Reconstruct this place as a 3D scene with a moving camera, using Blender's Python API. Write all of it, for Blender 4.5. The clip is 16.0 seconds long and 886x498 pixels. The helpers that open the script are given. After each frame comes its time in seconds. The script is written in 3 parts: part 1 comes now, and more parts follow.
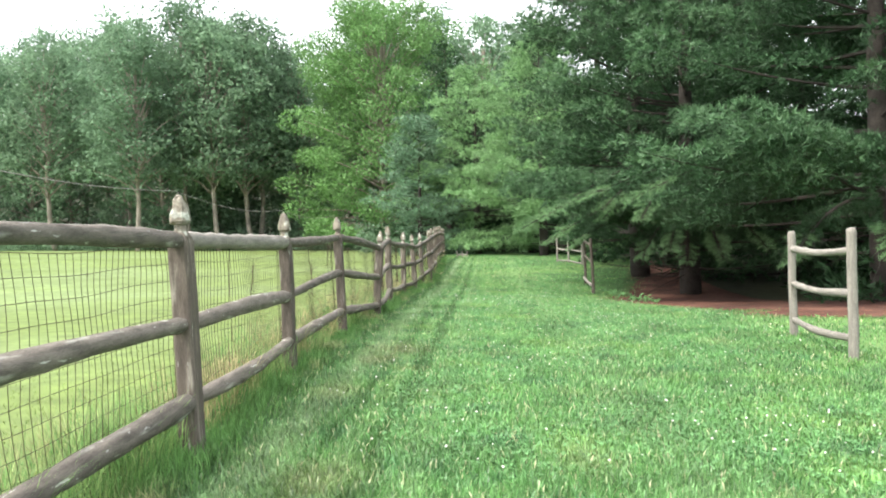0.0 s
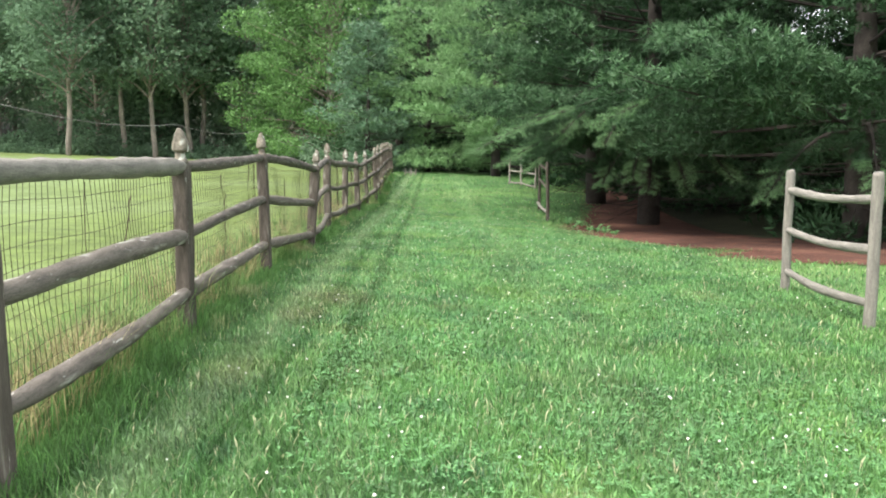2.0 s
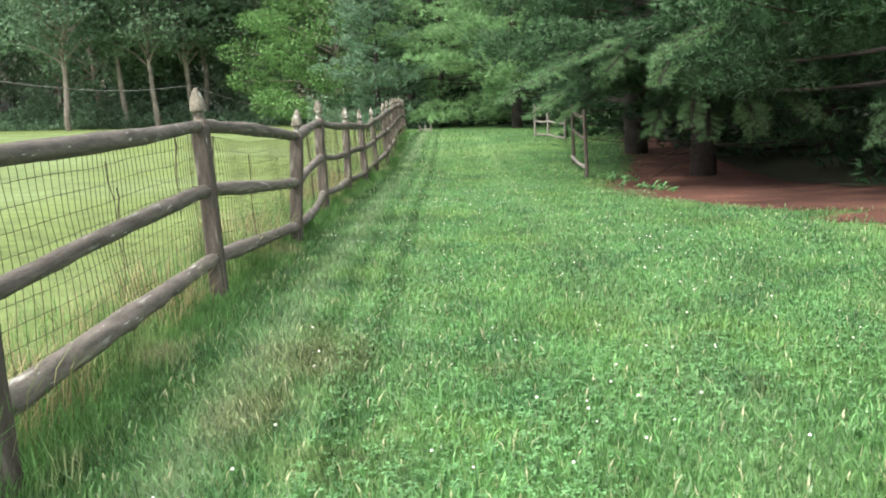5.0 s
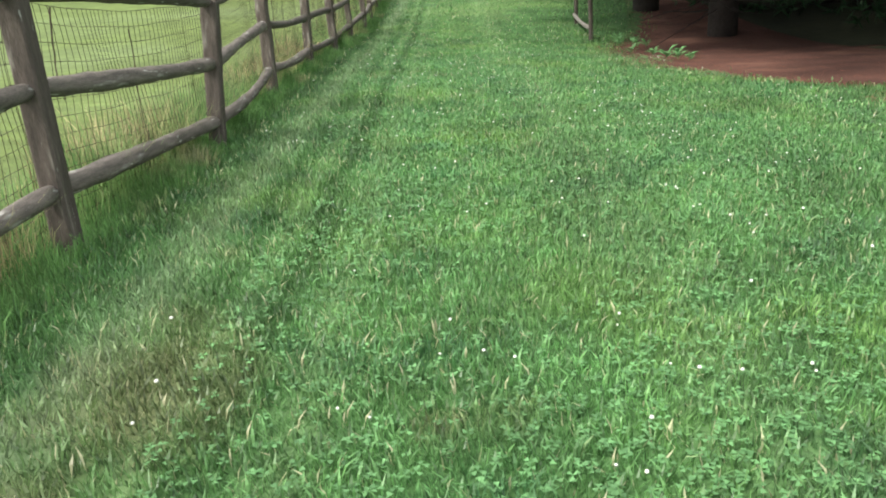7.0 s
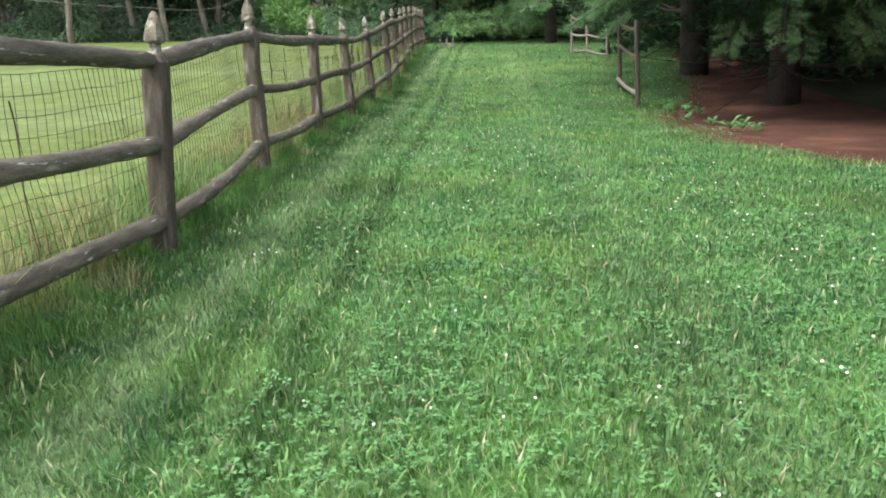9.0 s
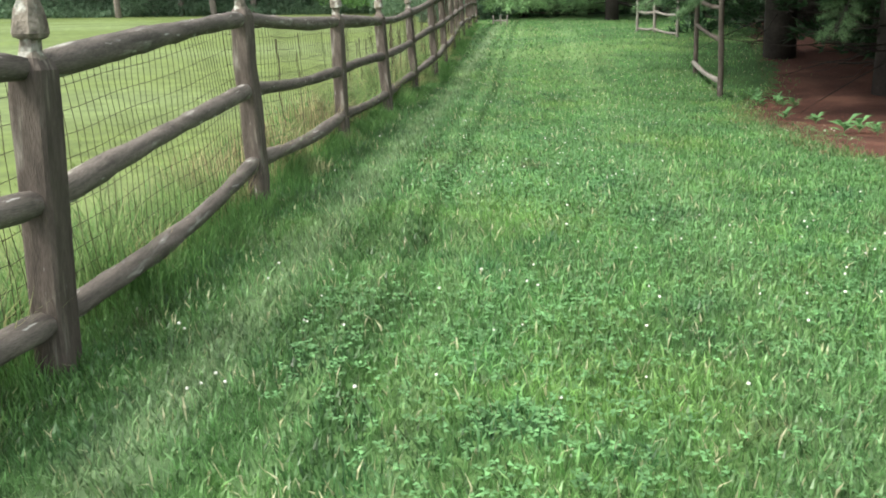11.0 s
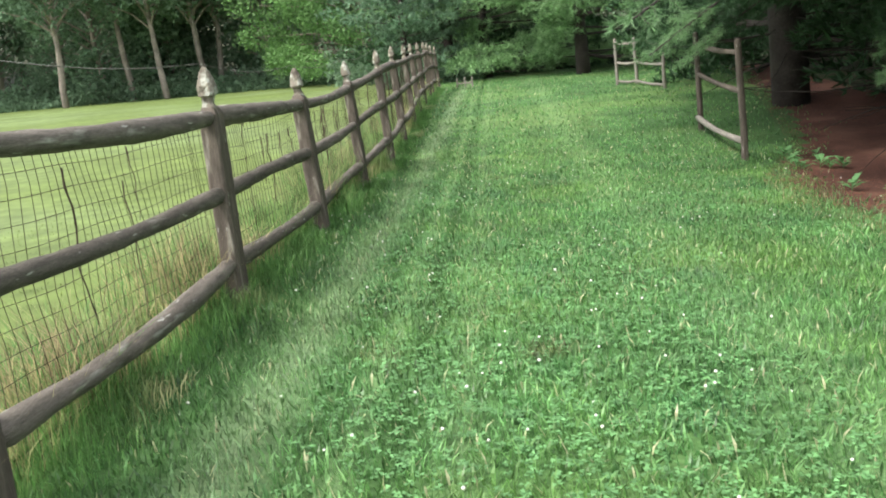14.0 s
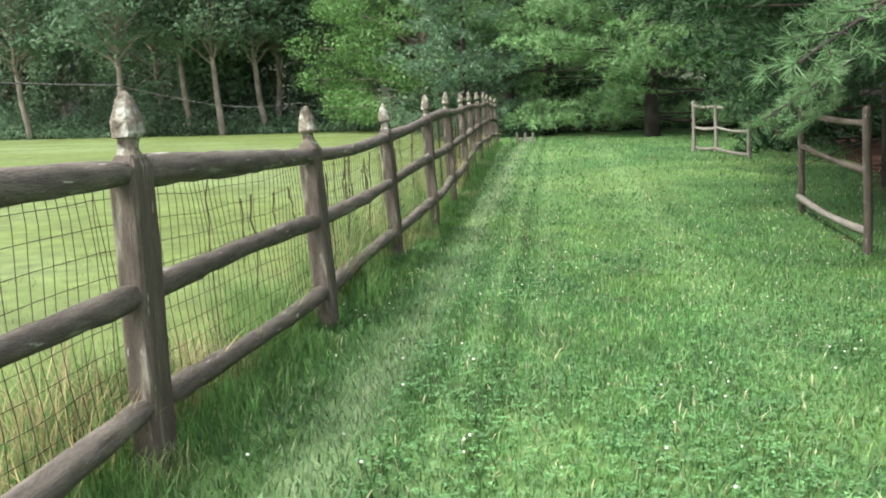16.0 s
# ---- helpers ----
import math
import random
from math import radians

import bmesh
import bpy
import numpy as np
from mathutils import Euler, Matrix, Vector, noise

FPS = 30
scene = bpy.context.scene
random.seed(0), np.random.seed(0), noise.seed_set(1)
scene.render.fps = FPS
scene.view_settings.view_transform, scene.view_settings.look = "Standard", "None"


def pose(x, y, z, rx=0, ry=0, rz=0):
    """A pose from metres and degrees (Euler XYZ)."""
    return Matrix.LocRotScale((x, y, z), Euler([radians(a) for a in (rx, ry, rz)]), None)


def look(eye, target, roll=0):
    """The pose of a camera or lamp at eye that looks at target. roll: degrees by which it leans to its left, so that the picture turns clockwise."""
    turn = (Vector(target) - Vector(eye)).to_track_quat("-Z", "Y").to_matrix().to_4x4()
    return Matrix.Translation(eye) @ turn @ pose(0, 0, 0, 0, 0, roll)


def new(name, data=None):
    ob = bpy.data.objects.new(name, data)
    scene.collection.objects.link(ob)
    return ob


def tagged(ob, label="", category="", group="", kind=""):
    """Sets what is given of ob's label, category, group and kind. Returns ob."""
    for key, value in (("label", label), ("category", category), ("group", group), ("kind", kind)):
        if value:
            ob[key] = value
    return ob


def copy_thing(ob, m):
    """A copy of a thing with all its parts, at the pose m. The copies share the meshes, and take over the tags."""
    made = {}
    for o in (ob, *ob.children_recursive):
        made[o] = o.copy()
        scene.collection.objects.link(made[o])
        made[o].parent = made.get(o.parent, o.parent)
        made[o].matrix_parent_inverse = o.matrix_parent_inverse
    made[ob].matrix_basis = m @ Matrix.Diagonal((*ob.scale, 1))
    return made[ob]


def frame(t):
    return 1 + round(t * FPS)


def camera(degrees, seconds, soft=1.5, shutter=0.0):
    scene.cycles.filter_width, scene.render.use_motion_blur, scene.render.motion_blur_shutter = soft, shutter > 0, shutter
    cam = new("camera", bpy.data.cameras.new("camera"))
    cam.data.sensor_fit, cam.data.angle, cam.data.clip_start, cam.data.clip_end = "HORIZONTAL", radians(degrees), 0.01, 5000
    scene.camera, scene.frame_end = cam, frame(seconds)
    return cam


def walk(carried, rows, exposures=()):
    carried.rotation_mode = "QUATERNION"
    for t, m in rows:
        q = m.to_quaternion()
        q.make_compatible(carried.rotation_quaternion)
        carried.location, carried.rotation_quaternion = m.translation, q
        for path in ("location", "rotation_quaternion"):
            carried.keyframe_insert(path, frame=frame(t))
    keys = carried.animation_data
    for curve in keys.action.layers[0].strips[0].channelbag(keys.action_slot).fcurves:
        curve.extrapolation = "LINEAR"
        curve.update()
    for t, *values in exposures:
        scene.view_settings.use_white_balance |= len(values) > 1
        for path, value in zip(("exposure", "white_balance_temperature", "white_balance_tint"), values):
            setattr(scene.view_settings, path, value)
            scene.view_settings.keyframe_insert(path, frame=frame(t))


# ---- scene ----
cam = camera(55.0, 16.0, soft=1.9)
PATH = [
    (0, (-0.036, -0.437, 1.167), (-0.08, 1.562, 1.153), -1.7),
    (0.5, (-0.016, -0.038, 1.19), (-0.047, 1.962, 1.154), 0.0),
    (1, (-0.061, 0.321, 1.205), (-0.09, 2.32, 1.168), 0.8),
    (1.5, (-0.092, 0.763, 1.25), (-0.028, 2.752, 1.045), -0.3),
    (2, (-0.025, 1.194, 1.292), (0.052, 3.181, 1.078), 0.4),
    (2.5, (-0.072, 1.618, 1.284), (0.104, 3.608, 1.18), -0.2),
    (3, (-0.091, 2.022, 1.262), (0.087, 4.012, 1.159), -1.4),
    (3.2, (0.005, 2.158, 1.31), (0.021, 4.15, 1.125), -3.6),
    (5.3, (-0.046, 4.667, 1.288), (-0.008, 6.64, 0.964), -2.4),
    (5.5, (0.034, 4.797, 1.268), (0.092, 6.766, 0.925), 0.3),
    (6, (0.12, 5.361, 1.241), (0.138, 7.281, 0.681), -0.1),
    (6.5, (0.075, 5.909, 1.264), (0.086, 7.816, 0.664), -1.2),
    (7, (0.269, 6.377, 1.285), (0.281, 8.274, 0.65), -3.5),
    (7.5, (0.369, 6.634, 1.25), (0.433, 8.525, 0.603), -3.1),
    (8, (0.389, 7.149, 1.256), (0.515, 9.034, 0.6), -4.1),
    (8.5, (0.387, 7.833, 1.256), (0.388, 9.758, 0.715), -1.4),
    (8.7, (0.357, 8.024, 1.228), (0.323, 9.96, 0.725), -2.3),
    (10.8, (0.292, 10.103, 1.286), (0.168, 12.017, 0.719), -2.5),
    (11, (0.281, 10.292, 1.269), (0.117, 12.207, 0.714), -2.6),
    (11.5, (0.203, 10.924, 1.278), (0.076, 12.861, 0.798), -5.4),
    (12, (0.245, 11.501, 1.294), (0.096, 13.46, 0.92), -4.7),
    (12.5, (0.2, 12.049, 1.262), (0.03, 14.002, 0.869), -5.5),
    (13, (0.223, 12.556, 1.265), (0.038, 14.517, 0.918), -6.2),
    (13.5, (0.241, 13.047, 1.309), (0.065, 15.007, 0.951), -3.4),
    (14, (0.212, 13.516, 1.3), (0.105, 15.468, 0.876), -6.7),
    (14.5, (0.235, 14.03, 1.309), (0.145, 15.99, 0.922), -5.0),
    (15, (0.201, 14.451, 1.276), (0.127, 16.41, 0.878), -4.6),
    (15.5, (0.162, 14.993, 1.262), (0.087, 16.963, 0.925), -6.3),
    (16, (0.121, 15.558, 1.269), (-0.09, 17.524, 0.971), -3.1),
]
walk(cam, [(t, look(e, a, r)) for t, e, a, r in PATH], [(0.0, 1.58), (1.0, 1.54), (1.5, 1.3), (2.0, 1.28), (2.5, 1.5), (3.0, 1.66), (5.5, 1.15), (7.0, 0.96), (8.7, 0.93), (11.0, 1.05), (14.0, 1.16), (16.0, 1.2)])


# ---- world and light ----
world = bpy.data.worlds.new("sky")
scene.world = world
world.use_nodes = True
wn, wl = world.node_tree.nodes, world.node_tree.links
sky = wn.new("ShaderNodeTexSky")
sky.sky_type, sky.sun_disc = "NISHITA", False
sky.sun_elevation, sky.sun_rotation = radians(53), radians(235)
sky.dust_density, sky.air_density = 6.0, 1.0
veil = wn.new("ShaderNodeMix")
veil.data_type = "RGBA"
veil.inputs["Factor"].default_value = 0.7
veil.inputs["B"].default_value = (9.0, 9.2, 9.4, 1)
wl.new(sky.outputs[0], veil.inputs["A"])
wl.new(veil.outputs["Result"], wn["Background"].inputs["Color"])
wn["Background"].inputs["Strength"].default_value = 0.115

sun = new("sun", bpy.data.lights.new("sun", "SUN"))
sun.data.energy, sun.data.angle, sun.data.color = 2.4, radians(14), (1.0, 0.95, 0.87)
sun.matrix_world = look((-13, -9, 21), (0, 0, 0))


# ---- materials ----
def material(name, base, rough=0.8, scale=8.0, dark=0.55, light=1.35, fine=60.0, bump=0.3, leaf=0.0, vary=0.0, tints=(), stretch=(1, 1, 1), per_object=False, gloss=0.3, tracks=(), patches=(), dry=()):
    """A mottled surface: two scales of noise, optional hue patches, per-island variety and light through leaves."""
    m = bpy.data.materials.new(name)
    m.use_nodes = True
    n, l = m.node_tree.nodes, m.node_tree.links
    shader = n["Principled BSDF"]
    geo = n.new("ShaderNodeNewGeometry")
    stretched = n.new("ShaderNodeVectorMath")
    stretched.operation = "MULTIPLY"
    stretched.inputs[1].default_value = stretch
    if stretch != (1, 1, 1):
        coords = n.new("ShaderNodeTexCoord")
        l.new(coords.outputs["Object"], stretched.inputs[0])
    else:
        l.new(geo.outputs["Position"], stretched.inputs[0])

    def noise_at(size, detail=4.0):
        t = n.new("ShaderNodeTexNoise")
        t.inputs["Scale"].default_value, t.inputs["Detail"].default_value = size, detail
        l.new(stretched.outputs[0], t.inputs["Vector"])
        return t.outputs["Fac"]

    def ramp(fac, lo, hi, a, b):
        r = n.new("ShaderNodeMapRange")
        for k, v in zip(("From Min", "From Max", "To Min", "To Max"), (lo, hi, a, b)):
            r.inputs[k].default_value = v
        l.new(fac, r.inputs["Value"])
        return r.outputs["Result"]

    def mix(fac, a, b, mode="MIX"):
        x = n.new("ShaderNodeMix")
        x.data_type, x.blend_type = "RGBA", mode
        if isinstance(fac, float):
            x.inputs["Factor"].default_value = fac
        else:
            l.new(fac, x.inputs["Factor"])
        for k, v in (("A", a), ("B", b)):
            if isinstance(v, tuple):
                x.inputs[k].default_value = (*v, 1)
            else:
                l.new(v, x.inputs[k])
        return x.outputs["Result"]

    col = base
    for i, (tint, size, lo, hi) in enumerate(tints):
        col = mix(ramp(noise_at(size, 3.0), lo, hi, 0, 1), col, tint)
    if tracks:
        apart = n.new("ShaderNodeSeparateXYZ")
        l.new(geo.outputs["Position"], apart.inputs[0])
        sway = n.new("ShaderNodeMath")
        sway.operation = "MULTIPLY_ADD"
        l.new(noise_at(0.8, 2.0), sway.inputs[0])
        sway.inputs[1].default_value = 0.16
        l.new(apart.outputs["X"], sway.inputs[2])
        drift = n.new("ShaderNodeMath")
        drift.operation = "MULTIPLY_ADD"
        l.new(apart.outputs["Y"], drift.inputs[0])
        drift.inputs[1].default_value = -0.029
        l.new(sway.outputs[0], drift.inputs[2])
        for where, wide, tint, much in tracks:
            off = n.new("ShaderNodeMath")
            off.operation = "SUBTRACT"
            l.new(drift.outputs[0], off.inputs[0])
            off.inputs[1].default_value = where + 0.08 - 0.029 * 18
            size = n.new("ShaderNodeMath")
            size.operation = "ABSOLUTE"
            l.new(off.outputs[0], size.inputs[0])
            col = mix(ramp(size.outputs[0], 0.0, wide, much, 0.0), col, tint)
    for (px, py), wide, tint in patches:
        gap = n.new("ShaderNodeVectorMath")
        gap.operation = "DISTANCE"
        flat = n.new("ShaderNodeVectorMath")
        flat.operation = "MULTIPLY"
        l.new(geo.outputs["Position"], flat.inputs[0])
        flat.inputs[1].default_value = (1.3, 0.7, 0)
        l.new(flat.outputs[0], gap.inputs[0])
        gap.inputs[1].default_value = (px * 1.3, py * 0.7, 0)
        ragged = n.new("ShaderNodeMath")
        ragged.operation = "MULTIPLY_ADD"
        l.new(noise_at(3.0, 4.0), ragged.inputs[0])
        ragged.inputs[1].default_value = -1.2 * wide
        l.new(gap.outputs["Value"], ragged.inputs[2])
        col = mix(ramp(ragged.outputs[0], -0.3 * wide, 0.6 * wide, 0.35, 0.0), col, tint)
    if dry:
        col = mix(ramp(geo.outputs["Random Per Island"], 1 - dry[0], 1 - dry[0] + 0.01, 0, 1), col, dry[1])
    big = ramp(noise_at(scale), 0.3, 0.7, dark, light)
    small = ramp(noise_at(fine, 5.0), 0.3, 0.7, 0.75, 1.25)
    both = n.new("ShaderNodeMath")
    both.operation = "MULTIPLY"
    l.new(big, both.inputs[0])
    l.new(small, both.inputs[1])
    fac = both.outputs[0]
    if vary:
        if per_object:
            info = n.new("ShaderNodeObjectInfo")
            rnd = info.outputs["Random"]
        else:
            rnd = geo.outputs["Random Per Island"]
        r = ramp(rnd, 0, 1, 1 - vary, 1 + vary)
        x = n.new("ShaderNodeMath")
        x.operation = "MULTIPLY"
        l.new(fac, x.inputs[0])
        l.new(r, x.inputs[1])
        fac = x.outputs[0]
    grey = n.new("ShaderNodeCombineColor")
    for k in range(3):
        l.new(fac, grey.inputs[k])
    col = mix(1.0, col, grey.outputs[0], "MULTIPLY")
    l.new(col, shader.inputs["Base Color"])
    shader.inputs["Roughness"].default_value = rough
    shader.inputs["Specular IOR Level"].default_value = gloss
    if bump:
        b = n.new("ShaderNodeBump")
        b.inputs["Strength"].default_value, b.inputs["Distance"].default_value = bump, 0.01
        l.new(noise_at(fine, 6.0), b.inputs["Height"])
        l.new(b.outputs[0], shader.inputs["Normal"])
    if leaf:
        glow = n.new("ShaderNodeBsdfTranslucent")
        l.new(col, glow.inputs["Color"])
        both = n.new("ShaderNodeMixShader")
        both.inputs[0].default_value = leaf
        l.new(shader.outputs[0], both.inputs[1])
        l.new(glow.outputs[0], both.inputs[2])
        l.new(both.outputs[0], n["Material Output"].inputs["Surface"])
    return m


# wheel marks and a dark fence-side band, by distance from the fence line, and dry patches
TRACKS = ((-1.06, 0.24, (0.055, 0.125, 0.038), 0.65), (-0.76, 0.24, (0.27, 0.37, 0.2), 0.6), (-0.48, 0.1, (0.075, 0.16, 0.05), 0.6), (-0.33, 0.09, (0.22, 0.34, 0.15), 0.4), (-0.16, 0.12, (0.06, 0.135, 0.04), 0.8), (0.08, 0.13, (0.22, 0.34, 0.15), 0.35), (1.5, 0.4, (0.21, 0.34, 0.15), 0.3))
PATCHES = (((-0.75, 9.0), 0.5, (0.27, 0.2, 0.12)), ((-0.95, 8.1), 0.3, (0.27, 0.2, 0.12)), ((-1.05, 6.2), 0.3, (0.24, 0.2, 0.11)), ((1.5, 8.3), 0.14, (0.12, 0.1, 0.05)), ((2.9, 9.6), 0.3, (0.3, 0.27, 0.14)), ((-0.8, 3.8), 0.35, (0.26, 0.23, 0.12)), ((0.6, 4.2), 0.3, (0.26, 0.27, 0.13)))
SOIL = material("lawn_soil", (0.06, 0.14, 0.042), 0.95, 1.2, 0.7, 1.2, 45, 0.6, tints=(((0.12, 0.21, 0.065), 0.25, 0.45, 0.6),), tracks=TRACKS, patches=PATCHES)
GRASS = material("grass_blade", (0.142, 0.305, 0.104), 0.42, 1.3, 0.7, 1.25, 9, 0, leaf=0.45, vary=0.55, gloss=0.6, dry=(0.05, (0.36, 0.36, 0.22)), tints=(((0.185, 0.345, 0.1), 0.6, 0.5, 0.66), ((0.095, 0.235, 0.09), 1.7, 0.52, 0.66), ((0.22, 0.22, 0.11), 0.9, 0.64, 0.74)), tracks=TRACKS, patches=PATCHES)
TALL = material("tall_grass", (0.135, 0.275, 0.085), 0.6, 1.5, 0.8, 1.2, 7, 0, leaf=0.5, vary=0.45, tints=(((0.4, 0.4, 0.22), 1.1, 0.58, 0.7),))
HAY = material("dry_straw", (0.42, 0.365, 0.2), 0.7, 1.5, 0.75, 1.2, 7, 0, leaf=0.45, vary=0.5, tints=(((0.2, 0.31, 0.11), 0.9, 0.42, 0.56), ((0.34, 0.25, 0.17), 1.6, 0.6, 0.7)))
VINE = material("dead_vine", (0.06, 0.044, 0.034), 0.9, 6, 0.6, 1.4, 60, 0.2)
STRAND = material("galvanised_wire", (0.16, 0.15, 0.14), 0.6, 6, 0.6, 1.5, 60, 0.1)
FIELD = material("field_grass", (0.16, 0.222, 0.062), 0.7, 0.35, 0.85, 1.15, 3, 0, leaf=0.3, vary=0.3, tints=(((0.2, 0.27, 0.105), 0.12, 0.45, 0.62),))
CLOVER = material("clover_leaf", (0.14, 0.305, 0.12), 0.6, 2.0, 0.75, 1.25, 20, 0, leaf=0.3, vary=0.3)
FLOWER = material("clover_flower", (0.75, 0.75, 0.68), 0.8, 30, 0.85, 1.1, 200, 0)
WOOD = material("weathered_rail_wood", (0.145, 0.128, 0.11), 0.85, 5, 0.6, 1.3, 38, 0.8, vary=0.18, per_object=True, stretch=(6, 6, 1), tints=(((0.36, 0.36, 0.32), 2.2, 0.6, 0.7), ((0.1, 0.085, 0.072), 1.3, 0.6, 0.75), ((0.46, 0.46, 0.42), 7.0, 0.68, 0.72)))
POSTWOOD = material("weathered_post_wood", (0.11, 0.092, 0.077), 0.85, 4, 0.65, 1.3, 34, 0.8, vary=0.15, per_object=True, stretch=(7, 7, 1), tints=(((0.25, 0.235, 0.2), 2.0, 0.6, 0.72), ((0.42, 0.42, 0.38), 6.0, 0.69, 0.73)))
PALE = material("bleached_wood", (0.225, 0.21, 0.185), 0.85, 5, 0.7, 1.2, 38, 0.7, vary=0.1, per_object=True, stretch=(6, 6, 1), tints=(((0.27, 0.25, 0.22), 1.6, 0.55, 0.7),))
LICHEN = material("lichened_wood", (0.2, 0.18, 0.145), 0.9, 14, 0.6, 1.3, 70, 0.9, tints=(((0.4, 0.41, 0.36), 16, 0.54, 0.64), ((0.12, 0.1, 0.08), 9, 0.56, 0.66)))
WIRE = material("rusty_wire", (0.04, 0.031, 0.024), 0.85, 6, 0.6, 1.5, 60, 0.2, gloss=0.1)
NEEDLEBED = material("fallen_needles", (0.1, 0.046, 0.034), 0.95, 1.1, 0.65, 1.25, 40, 0.9, tints=(((0.17, 0.085, 0.06), 0.8, 0.5, 0.65),))
STRAW = material("fallen_needle_litter", (0.2, 0.085, 0.055), 0.9, 2, 0.6, 1.3, 20, 0, vary=0.4)
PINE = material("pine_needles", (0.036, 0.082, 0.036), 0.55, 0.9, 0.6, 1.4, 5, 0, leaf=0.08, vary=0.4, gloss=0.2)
# paler pine copy that carries the sun falling on the two far trees
SUNPINE = material("sunlit_pine_needles", (0.185, 0.325, 0.145), 0.55, 0.9, 0.65, 1.35, 5, 0, leaf=0.15, vary=0.4, gloss=0.22)
BLUEPINE = material("blue_pine_needles", (0.12, 0.22, 0.13), 0.5, 0.9, 0.7, 1.25, 5, 0, leaf=0.12, vary=0.3, gloss=0.45)
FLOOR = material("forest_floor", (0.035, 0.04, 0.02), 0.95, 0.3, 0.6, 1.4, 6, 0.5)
# lighter copy of the pine needles: sunlight painted on upper bough ends
LITPINE = material("toplit_pine_needles", (0.088, 0.17, 0.082), 0.55, 1.2, 0.75, 1.3, 7, 0, leaf=0.15, vary=0.35, gloss=0.3)
# fresh bough ends, their light green also standing in for sun on them
TIPS = material("sunlit_fresh_needles", (0.145, 0.27, 0.12), 0.5, 2, 0.8, 1.2, 9, 0, leaf=0.3, vary=0.3, gloss=0.45)
BARK = material("pine_bark", (0.04, 0.034, 0.03), 0.95, 3, 0.6, 1.3, 22, 0.9)
GREYBARK = material("pale_bark", (0.24, 0.21, 0.18), 0.95, 1.2, 0.65, 1.3, 14, 0.8)
BRIGHTLEAF = material("bright_leaves", (0.13, 0.255, 0.085), 0.55, 0.25, 0.8, 1.2, 2, 0, leaf=0.4, vary=0.35)
# distance haze is mixed into both woodland leaf colours, hence so pale
WOODLEAF = material("hazy_woodland_leaves", (0.175, 0.275, 0.17), 0.7, 0.12, 0.75, 1.3, 1.5, 0, leaf=0.5, vary=0.22, gloss=0.12)
DARKLEAF = material("shaded_leaves", (0.135, 0.22, 0.135), 0.7, 0.12, 0.75, 1.3, 1.5, 0, leaf=0.45, vary=0.22, gloss=0.12)


# ---- mesh helpers ----
def mesh_of(name, verts, tris, mat, smooth=False):
    me = bpy.data.meshes.new(name)
    verts, tris = np.asarray(verts, np.float32), np.asarray(tris, np.int32)
    me.vertices.add(len(verts))
    me.vertices.foreach_set("co", verts.ravel())
    k = tris.shape[1]
    me.loops.add(tris.size)
    me.loops.foreach_set("vertex_index", tris.ravel())
    me.polygons.add(len(tris))
    me.polygons.foreach_set("loop_start", np.arange(0, tris.size, k, dtype=np.int32))
    me.polygons.foreach_set("use_smooth", np.full(len(tris), smooth))
    me.materials.append(mat)
    me.update(calc_edges=True)
    return me


def part(name, me, parent, label=""):
    ob = new(name, me)
    ob.parent = parent
    if label:
        ob["label"] = label
    return ob


def tube(points, radii, sides=8, rough=0.0, rng=None, squash=1.0):
    """A closed tube along points: vertices and quads (caps fan in)."""
    pts = np.asarray(points, float)
    radii = np.broadcast_to(np.asarray(radii, float), (len(pts),))
    tang = np.gradient(pts, axis=0)
    tang /= np.linalg.norm(tang, axis=1)[:, None] + 1e-9
    ref = np.array([0, 0, 1.0]) if abs(tang[0][2]) < 0.8 else np.array([1.0, 0, 0])
    a = np.cross(tang, ref)
    a /= np.linalg.norm(a, axis=1)[:, None] + 1e-9
    b = np.cross(a, tang)
    ang = np.arange(sides) * 2 * math.pi / sides
    r = radii[:, None] * (1 + (rng.normal(0, rough, (len(pts), sides)) if rng is not None and rough else 0))
    v = pts[:, None] + a[:, None] * (np.cos(ang) * r)[..., None] + b[:, None] * (np.sin(ang) * r * squash)[..., None]
    v = v.reshape(-1, 3)
    f = []
    for i in range(len(pts) - 1):
        for j in range(sides):
            k = (j + 1) % sides
            f.append((i * sides + j, i * sides + k, (i + 1) * sides + k, (i + 1) * sides + j))
    n = len(v)
    v = np.vstack([v, pts[0] - tang[0] * radii[0] * 0.15, pts[-1] + tang[-1] * radii[-1] * 0.15])
    last = (len(pts) - 1) * sides
    for j in range(sides):
        k = (j + 1) % sides
        f.append((n, k, j, j))
        f.append((n + 1, last + j, last + k, last + k))
    return v, f


def tri_faces(f):
    out = []
    for q in f:
        if q[2] == q[3]:
            out.append(q[:3])
        else:
            out += [(q[0], q[1], q[2]), (q[0], q[2], q[3])]
    return out


def joined(pieces):
    vs, fs, n = [], [], 0
    for v, f in pieces:
        vs.append(v)
        fs.append(np.asarray(f) + n)
        n += len(v)
    return np.vstack(vs), np.vstack(fs)


# ---- ground ----
def ground_z(x, y):
    x, y = np.asarray(x, float), np.asarray(y, float)
    z = -(0.026 + 0.08 * np.exp(-(((y - 25) / 7.5) ** 2))) * np.clip(x + 1.5, 0, 6.5)
    z = z + 0.026 * np.clip(y - 24, 0, 14) + 0.004 * np.clip(y - 38, 0, 40)
    z = z + 0.028 * np.clip(-x - 3, 0, 40) * np.clip((y + 10) / 60, 0, 1)
    z = z + 0.28 * np.clip(y - 92, 0, 90)
    z = z + 0.02 * np.sin(x * 0.9 + 1) * np.sin(y * 0.5) * np.clip(1.5 - np.abs(x) / 8, 0, 1)
    return z


